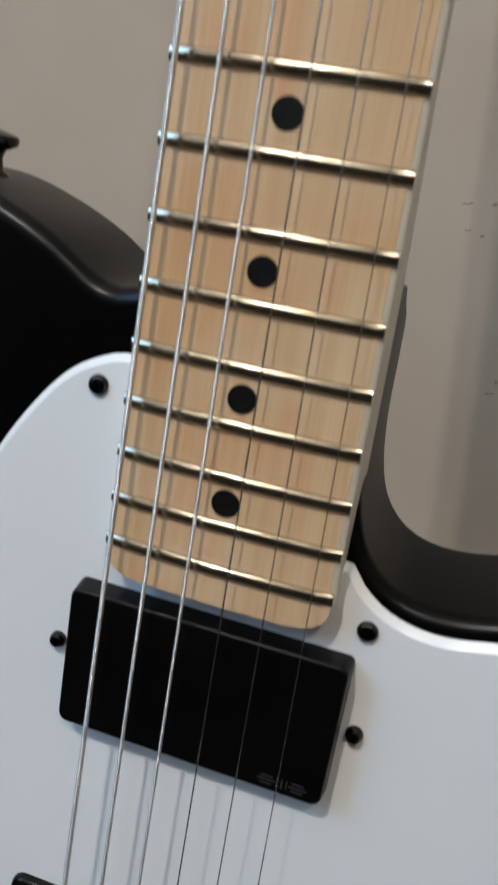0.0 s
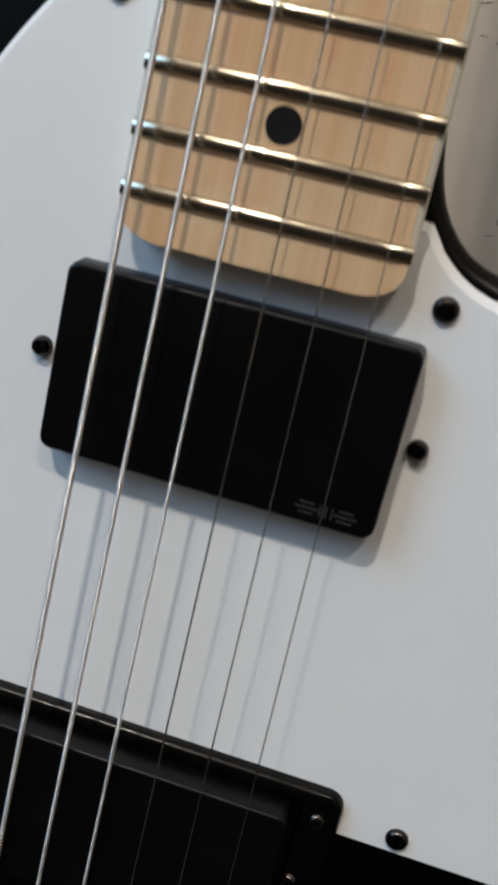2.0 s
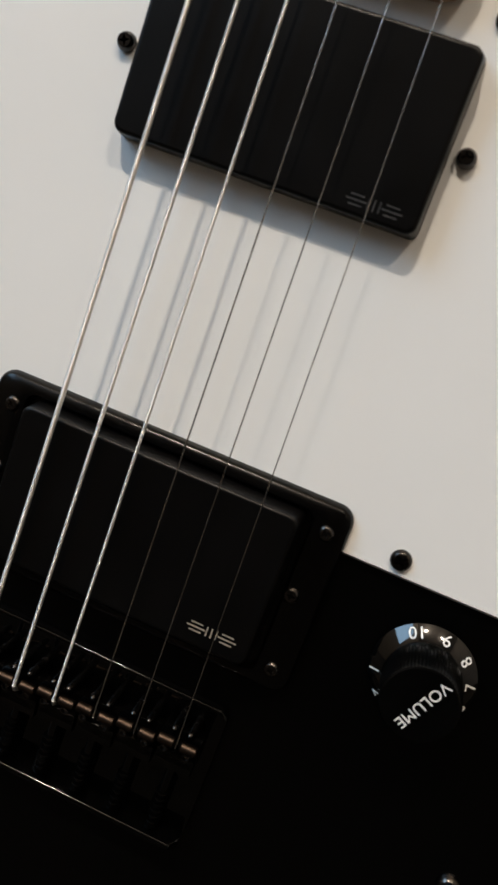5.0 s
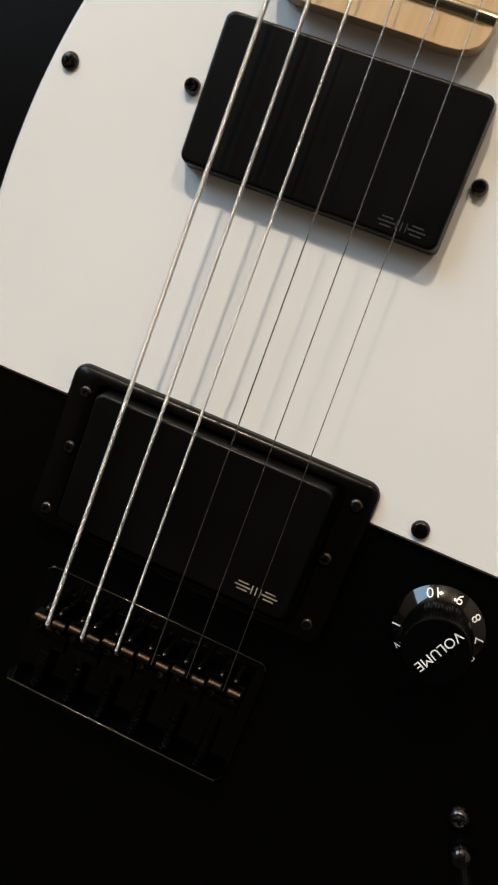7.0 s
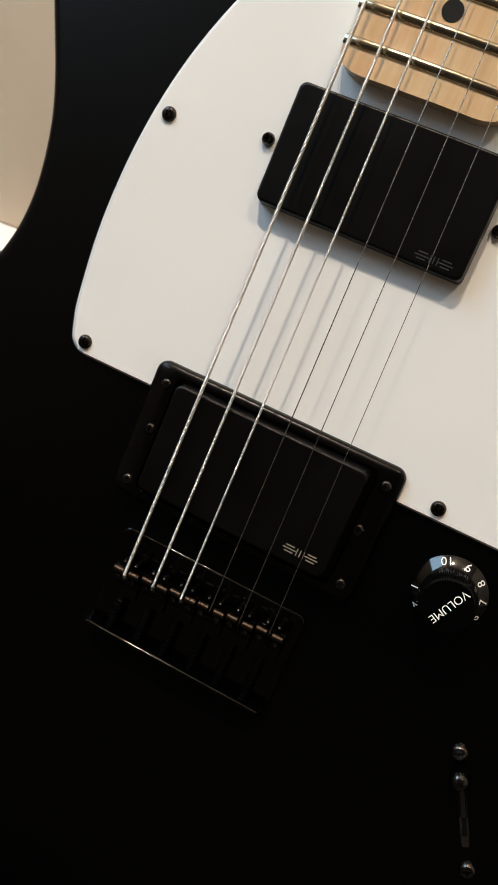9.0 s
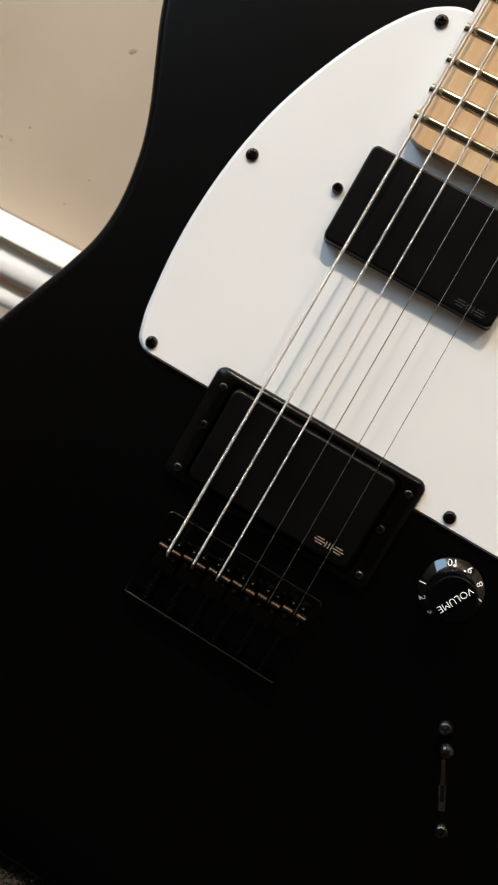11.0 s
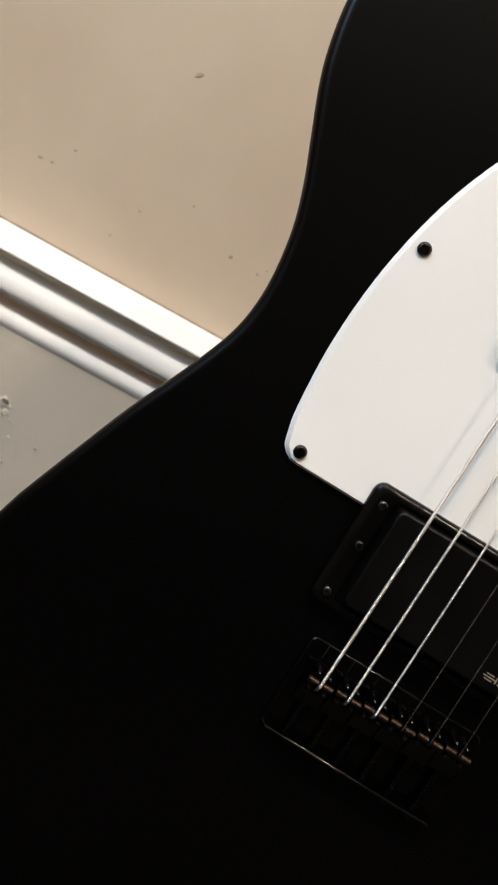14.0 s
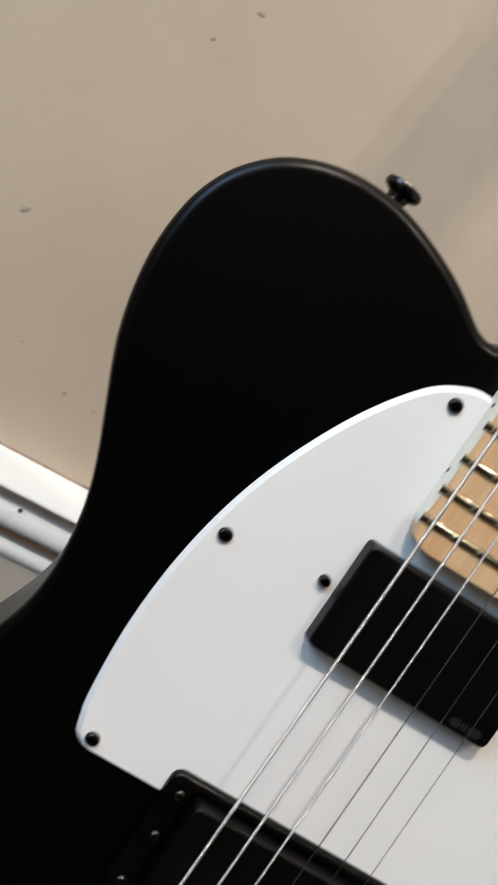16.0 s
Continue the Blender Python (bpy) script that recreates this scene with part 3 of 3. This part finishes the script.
    for n in (3, 5, 7, 9, 15, 17, 19, 21):
        bm = bmesh.new()
        lathe(bm, [(0.0033, -0.001), (0.0033, 0.00012)], 28)
        part("position_dot", bm, INLAY_BLACK, neck, "black dot inlay" if n == 21 else "", at=Matrix.Translation((axis_x((fret_y(n) + fret_y(n - 1)) / 2), (fret_y(n) + fret_y(n - 1)) / 2, BOARD_Z)))
    for sx in (-0.0085, 0.0085):
        bm = bmesh.new()
        lathe(bm, [(0.0033, -0.001), (0.0033, 0.00016)], 28)
        part("position_dot", bm, INLAY_BLACK, neck, at=Matrix.Translation((sx + axis_x(fret_y(12)), (fret_y(12) + fret_y(11)) / 2, BOARD_Z)))
    return neck


STRING_X0 = [-0.0258, -0.0150, -0.0044, 0.0062, 0.0168, 0.0274]
STRING_R = [0.00067, 0.00054, 0.00043, 0.0002, 0.00016, 0.00013]
SADDLE_Y = [-0.0034, -0.0026, -0.0017, -0.0011, -0.0002, 0.0009]


def guitar_strings(g):
    for i in range(6):
        x0, x1 = STRING_X0[i], (-0.0208 + 0.00712 * i)
        bm = bmesh.new()
        a, b = (x0, SADDLE_Y[i], 0.0136), (x1, SCALE, 0.0116)
        if i < 3:
            mid = Vector(a).lerp(Vector(b), 0.52)
            wound(bm, a, mid, STRING_R[i], 0.00036 - 0.00005 * i)
            tube(bm, mid, b, STRING_R[i] * 0.94, 10)
        else:
            tube(bm, a, b, STRING_R[i], 12)
        tube(bm, (x0, SADDLE_Y[i] - 0.0018, 0.0122), (x0, SADDLE_Y[i], 0.0136), STRING_R[i], 10)
        tube(bm, (x0, SADDLE_Y[i] - 0.0052, 0.0045), (x0, SADDLE_Y[i] - 0.0018, 0.0122), STRING_R[i], 10)
        tube(bm, b, (x1 * 0.9, SCALE + 0.03 + 0.022 * i, 0.008), STRING_R[i], 8)
        part("string", bm, WOUND if i < 3 else STEEL, g, "bright round-wound steel string" if i < 3 else "thin plain steel string", sharp=75)


def guitar_guard(g):
    bm = bmesh.new()
    outline = smooth_loop(mm(GUARD), 0.0028)
    loops = [(0.0, 0.0001), (0.0, 0.0005), (0.0016, GUARD_Z - 0.00012), (0.0018, GUARD_Z)]
    # the bevel is steeper along the straight lower edge
    count, narrow = len(outline), []
    for i in range(count):
        t = (Vector(outline[(i + 1) % count]) - Vector(outline[i - 1])).normalized()
        narrow.append(1.0 - 0.45 * min(1.0, max(0.0, (t.x - 0.75) / 0.2)))
    rings = []
    for d, z in loops:
        full = inset(outline, d)
        rings.append([(x + (u - x) * k, y + (v - y) * k, z) for (x, y), (u, v), k in zip(outline, full, narrow)])
    loft(bm, rings)
    guard = part("pickguard", bm, GUARD_WHITE, g, "white single-ply pickguard with bevelled edge", sharp=20)
    screw = screw_mesh("guard_screw", 0.00255, 0.0014, BLACK_METAL)
    for i, (x, y) in enumerate(mm([(-36.4, 216.1), (-74.7, 142.7), (-74.2, 61.5), (58.9, 61.4), (36.7, 173.8)])):
        part("guard_screw", screw, None, guard, "black cross-head screw" if i == 0 else "", at=Matrix.Translation((x, y, GUARD_Z)) @ pose(0, 0, 0, 0, 0, 37 * i + 20))


def logo(parent, cx, cy, z, material, label):
    """A maker's mark as plain bars."""
    w, h, t = 0.0030, 0.0024, 0.00034
    bm = bmesh.new()
    for k in (-1, 1):
        x = cx + k * 0.0039
        for y in (cy - h / 2 + t / 2, cy, cy + h / 2 - t / 2):
            wide = w / 2 + (0.0008 if y == cy else 0.0)
            box_into(bm, (x - wide, y - t / 2, z), (x + wide, y + t / 2, z + 0.00008))
    for k in (-1, 0, 1):
        x = cx + k * 0.0012
        box_into(bm, (x - t / 2, cy - h / 2, z), (x + t / 2, cy + h / 2, z + 0.00008))
    part("logo", bm, material, parent, label)


def cover(bm, w, h, cx, cy, z0, z1):
    levels = [(0.0009, 0.0018, z0), (0.0007, 0.0018, z0 + 0.0015), (0.0, 0.0025, z1 - 0.0009)]
    for s in range(1, 5):
        a = radians(90 * s / 4)
        levels.append((-0.0018 * (1 - math.cos(a)), 0.0025 - 0.0005 * (1 - math.cos(a)), z1 - 0.0009 * (1 - math.sin(a))))
    levels.append((-0.0022, 0.0019, z1))
    loft(bm, [[(x, y, z) for x, y in round_rect(w + d, h + d, r, 6, cx, cy)] for d, r, z in levels])


def neck_pickup(g):
    bm = bmesh.new()
    cover(bm, 0.0700, 0.0384, 0.0002, 0.1471, 0.001, 0.0087)
    p = part("neck_pickup", bm, PICKUP_BLACK, g, "matt black covered humbucker pickup set straight into the guard")
    logo(p, 0.0253, 0.1312, 0.00872, DARK_LOGO, "faint grey logo bars")
    screw = screw_mesh("pickup_screw", 0.0022, 0.0022, BLACK_METAL)
    for x, y in mm([(-39.6, 146.9), (39.1, 146.6)]):
        part("pickup_screw", screw, None, p, at=Matrix.Translation((x, y, GUARD_Z)) @ pose(0, 0, 0, 0, 0, 20))


def bridge_pickup(g):
    bm = bmesh.new()
    cx, cy, n = 0.0002, 0.0434, 6
    ring = [(0.0918, 0.0490, 0.0040, 0.0002), (0.0918, 0.0490, 0.0040, 0.0032), (0.0910, 0.0482, 0.0037, 0.0043), (0.0896, 0.0468, 0.0032, 0.0049), (0.0752, 0.0430, 0.0030, 0.0055),
            (0.0746, 0.0424, 0.0028, 0.0054), (0.0740, 0.0418, 0.0026, 0.0048), (0.0734, 0.0412, 0.0026, 0.0028)]
    loft(bm, [[(x, y, z) for x, y in round_rect(w, h, r, n, cx, cy + 0.0004)] for w, h, r, z in ring])
    frame_ob = part("bridge_pickup", bm, RING_BLACK, g, "black humbucker pickup in a black plastic mounting ring")
    bm = bmesh.new()
    cover(bm, 0.0698, 0.0384, cx, 0.0444, 0.001, 0.0112)
    part("pickup_cover", bm, PICKUP_BLACK, frame_ob, "matt black pickup cover")
    logo(frame_ob, 0.0255, 0.0301, 0.01122, GOLD_LOGO, "pale gold logo bars")
    small = screw_mesh("ring_screw", 0.0019, 0.0010, SCREW_METAL)
    for x, y in mm([(-40, 60.8), (-40.3, 24.7), (41.1, 61.2), (41.0, 25.2)]):
        part("ring_screw", small, None, frame_ob, at=Matrix.Translation((x, y, 0.0050)) @ pose(0, 0, 0, 0, 0, 900 * x))
    tall = screw_mesh("height_screw", 0.0021, 0.0016, SCREW_METAL)
    for x, y in mm([(-39.4, 44.3), (38.9, 44.3)]):
        part("height_screw", tall, None, frame_ob, at=Matrix.Translation((x, y, 0.0046)))


def bridge(g):
    """Plate with a turned-up rear lip, six saddles on height screws, length screws through the lip."""
    bm = bmesh.new()
    slab(bm, round_rect(0.0715, 0.0371, 0.003, 5, 0.0002, -0.0103), 0.0001, 0.0026, 0.0009, 5)
    b = part("bridge", bm, BRIDGE_BLACK, g, "glossy black hardtail guitar bridge")
    bm = bmesh.new()
    lip = [(-0.0292, 0.0008), (-0.0292, 0.0084)]
    lip += [(-0.0283 - 0.0009 * math.cos(math.pi * k / 10), 0.0084 + 0.0008 * math.sin(math.pi * k / 10)) for k in range(1, 10)]
    lip += [(-0.0274, 0.0084), (-0.0274, 0.0008)]
    loft(bm, [[(x, cy, z if abs(x) < 0.0340 else z - max(0.0, z - 0.004) * (abs(x) - 0.0340) / 0.0030) for cy, z in lip] for x in (-0.0356, -0.0352, -0.0346, -0.0340, -0.0337, 0.0337, 0.0340, 0.0346, 0.0352, 0.0356)])
    part("rear_lip", bm, LIP_BLACK, b, "polished black turned-up lip")
    for i in range(6):
        x, y = STRING_X0[i], SADDLE_Y[i]
        bm = bmesh.new()
        prof = [(-0.0105, 0.0052), (-0.0105, 0.0068), (-0.0042, 0.0082), (-0.0022, 0.0104), (-0.0012, 0.0116), (0.0, 0.0120), (0.0008, 0.0116), (0.0012, 0.0104), (0.0013, 0.0050)]
        wide = (-0.0051, -0.0049, 0.0049, 0.0051)
        loft(bm, [[(x + dx, y + py, pz - (0.0003 if abs(dx) > 0.005 else 0)) for py, pz in prof] for dx in wide])
        saddle = part("saddle", bm, BRIDGE_BLACK, b, "black bent-steel saddle" if i == 0 else "")
        # separate crest bars carry the warm lit tone in their colour
        bm = bmesh.new()
        for x0, x1 in ((-0.0050, -0.0008), (0.0008, 0.0050)):
            n, loops = 14, []
            for dx, r in ((0, 0.0010), (0.0003, 0.0013), (x1 - x0 - 0.0003, 0.0013), (x1 - x0, 0.0010)):
                loops.append([(x + x0 + dx, y + r * math.cos(2 * math.pi * j / n), 0.0121 + r * math.sin(2 * math.pi * j / n)) for j in range(n)])
            loft(bm, loops)
        part("crest", bm, LIT_CREST_METAL, saddle, "crest with warm light put into its brown" if i == 0 else "")
        dome = [(0.0012, 0.0024), (0.0012, 0.0110), (0.0011, 0.0115), (0.0009, 0.0118), (0.00075, 0.0118), (0.0006, 0.0111)]
        for dx in (-0.0029, 0.0029):
            bm = bmesh.new()
            lathe(bm, dome, 16, Matrix.Translation((x + dx, y - 0.0027, 0)))
            part("height_screw", bm, SCREW_METAL, saddle)
        for dx in (-0.0021, 0.0021):
            bm = bmesh.new()
            lathe(bm, [(0.0009, 0.0024), (0.0009, 0.0104), (0.0007, 0.0114), (0.0003, 0.0119), (0.0001, 0.0120)], 12, Matrix.Translation((x + dx, y + 0.0031, 0)))
            part("saddle_lug", bm, SCREW_METAL, saddle)
        bm = bmesh.new()
        tube(bm, (x, -0.0305, 0.0058), (x, y - 0.009, 0.0058), 0.0012, 12)
        lathe(bm, [(0.0014, 0), (0.0023, 0.0003), (0.0023, 0.0012), (0.0015, 0.0019)], 16, Matrix.Translation((x, -0.0288, 0.0058)) @ pose(0, 0, 0, 90, 0, 0))
        for k in range(7):
            lathe(bm, [(0.0012, 0), (0.0019, 0.0002), (0.0019, 0.0005), (0.0012, 0.0007)], 12, Matrix.Translation((x, -0.0262 + 0.0017 * k, 0.0058)) @ pose(0, 0, 0, 90, 0, 0))
        part("length_screw", bm, BRIDGE_BLACK, b)


def volume_knob(g):
    bm = bmesh.new()
    n, loops = 144, []
    skirt = [(0.0122, 0.0008), (0.0125, 0.0012), (0.0125, 0.0020), (0.0117, 0.00275), (0.0108, 0.00345), (0.0099, 0.00408), (0.0092, 0.0045), (0.0088, 0.0047), (0.0060, 0.0048)]
    lathe(bm, skirt, n)
    grip_bm, prof = bmesh.new(), [(0.0088, 0.0047, 0), (0.0090, 0.0052, 1), (0.0087, 0.0166, 1), (0.0085, 0.0171, 1), (0.0082, 0.0173, 0), (0.0060, 0.0173, 0)]
    for r, z, ridged in prof:
        loops.append([((r + (0.00022 if ridged and i % 2 else 0)) * math.cos(2 * math.pi * i / n), (r + (0.00022 if ridged and i % 2 else 0)) * math.sin(2 * math.pi * i / n), z) for i in range(n)])
    loft(grip_bm, loops)
    k = part("volume_knob", bm, KNOB_BLACK, g, "glossy black skirted volume knob with white numerals", at=Matrix.Translation((0.0734, 0.0378, 0)), sharp=25)
    part("grip", grip_bm, GRIP_BLACK, k, "fine-ridged black grip", sharp=25)
    me = lettering("VOLUME", 0.0037)
    me.materials.append(PRINT_WHITE)
    part("lettering", me, None, k, "white printed word VOLUME", at=Matrix.Translation((0.0005, 0.0003, 0.01732)) @ pose(0, 0, 0, 0, 0, -116))
    for number, azimuth in zip(range(1, 11), (-166, -135, -103, -72, -44, -16, 14, 46, 80, 117)):
        me = lettering(str(number), 0.0041)
        me.materials.append(PRINT_WHITE)
        a = radians(azimuth)
        tilt = radians(36.5)
        r = 0.0110
        at = Matrix.Translation((r * math.cos(a), r * math.sin(a), 0.00342)) @ Matrix.Rotation(a + math.pi / 2, 4, "Z") @ Matrix.Rotation(tilt, 4, "X")
        part("numeral", me, None, k, at=at)


def selector_switch(g):
    a, b = Vector((0.0992, -0.0096, 0)), Vector((0.1186, -0.0454, 0))
    along = (b - a).normalized()
    turn = math.degrees(math.atan2(along.y, along.x))
    mid = (a + b) / 2
    bm = bmesh.new()
    slab(bm, round_rect(0.0262, 0.0030, 0.0014, 4), 0.00005, 0.0003, 0.0001, 2)
    s = part("selector_switch", bm, SLOT_DARK, g, "black blade pickup selector switch in a slot", at=Matrix.Translation(mid) @ pose(0, 0, 0, 0, 0, turn))
    screw = screw_mesh("switch_screw", 0.0030, 0.0021, SCREW_METAL)
    for x in (-0.0204, 0.0204):
        part("switch_screw", screw, None, s, at=Matrix.Translation((x, 0, 0)))
    bm = bmesh.new()
    box_into(bm, (-0.0110, -0.0007, 0.0001), (0.0022, 0.0007, 0.0006))
    box_into(bm, (0.0088, -0.0012, 0.0001), (0.0124, 0.0012, 0.0005))
    for k in (-1, 1):
        box_into(bm, (0.0022, k * 0.0011 - 0.0003, 0.0001), (0.0088, k * 0.0011 + 0.0003, 0.0005))
    part("lever_plate", bm, LEVER_METAL, s, "dull steel lever plate in the slot")
    bm = bmesh.new()
    lean = Matrix.Translation((-0.0118, 0, 0)) @ pose(0, 0, 0, 0, -20, 0)
    lathe(bm, [(0.0012, 0), (0.0012, 0.0045), (0.0034, 0.0048), (0.0036, 0.0058), (0.0030, 0.0075), (0.0026, 0.0095), (0.0029, 0.0115), (0.0030, 0.0125), (0.0026, 0.0138), (0.0015, 0.0146), (0.0004, 0.0148)], 24, lean)
    part("switch_tip", bm, KNOB_BLACK, s, "black plastic switch tip")


def strap_button(g):
    bm = bmesh.new()
    m = Matrix.Translation((-0.0854, 0.2570, -0.0222)) @ Vector((0.10, 0.995, 0)).to_track_quat("Z", "Y").to_matrix().to_4x4()
    lathe(bm, [(0.0062, 0), (0.0058, 0.0008), (0.0040, 0.0020), (0.0034, 0.0048), (0.0040, 0.0068), (0.0066, 0.0082), (0.0070, 0.0094), (0.0066, 0.0106), (0.0040, 0.0112), (0.0012, 0.0108)], 32, m)
    part("strap_button", bm, BLACK_METAL, g, "glossy black strap button")


def guitar():
    g = tagged(new("electric_guitar"), "black electric guitar with white pickguard leaning against the wall", "guitar")
    g.matrix_world = GUITAR
    guitar_body(g)
    guitar_guard(g)
    guitar_neck(g)
    neck_pickup(g)
    bridge_pickup(g)
    bridge(g)
    guitar_strings(g)
    volume_knob(g)
    selector_switch(g)
    strap_button(g)
    return g


wall = room()
skirting()
guitar()
marks(wall)
chip_and_nail()
carpet_pile()
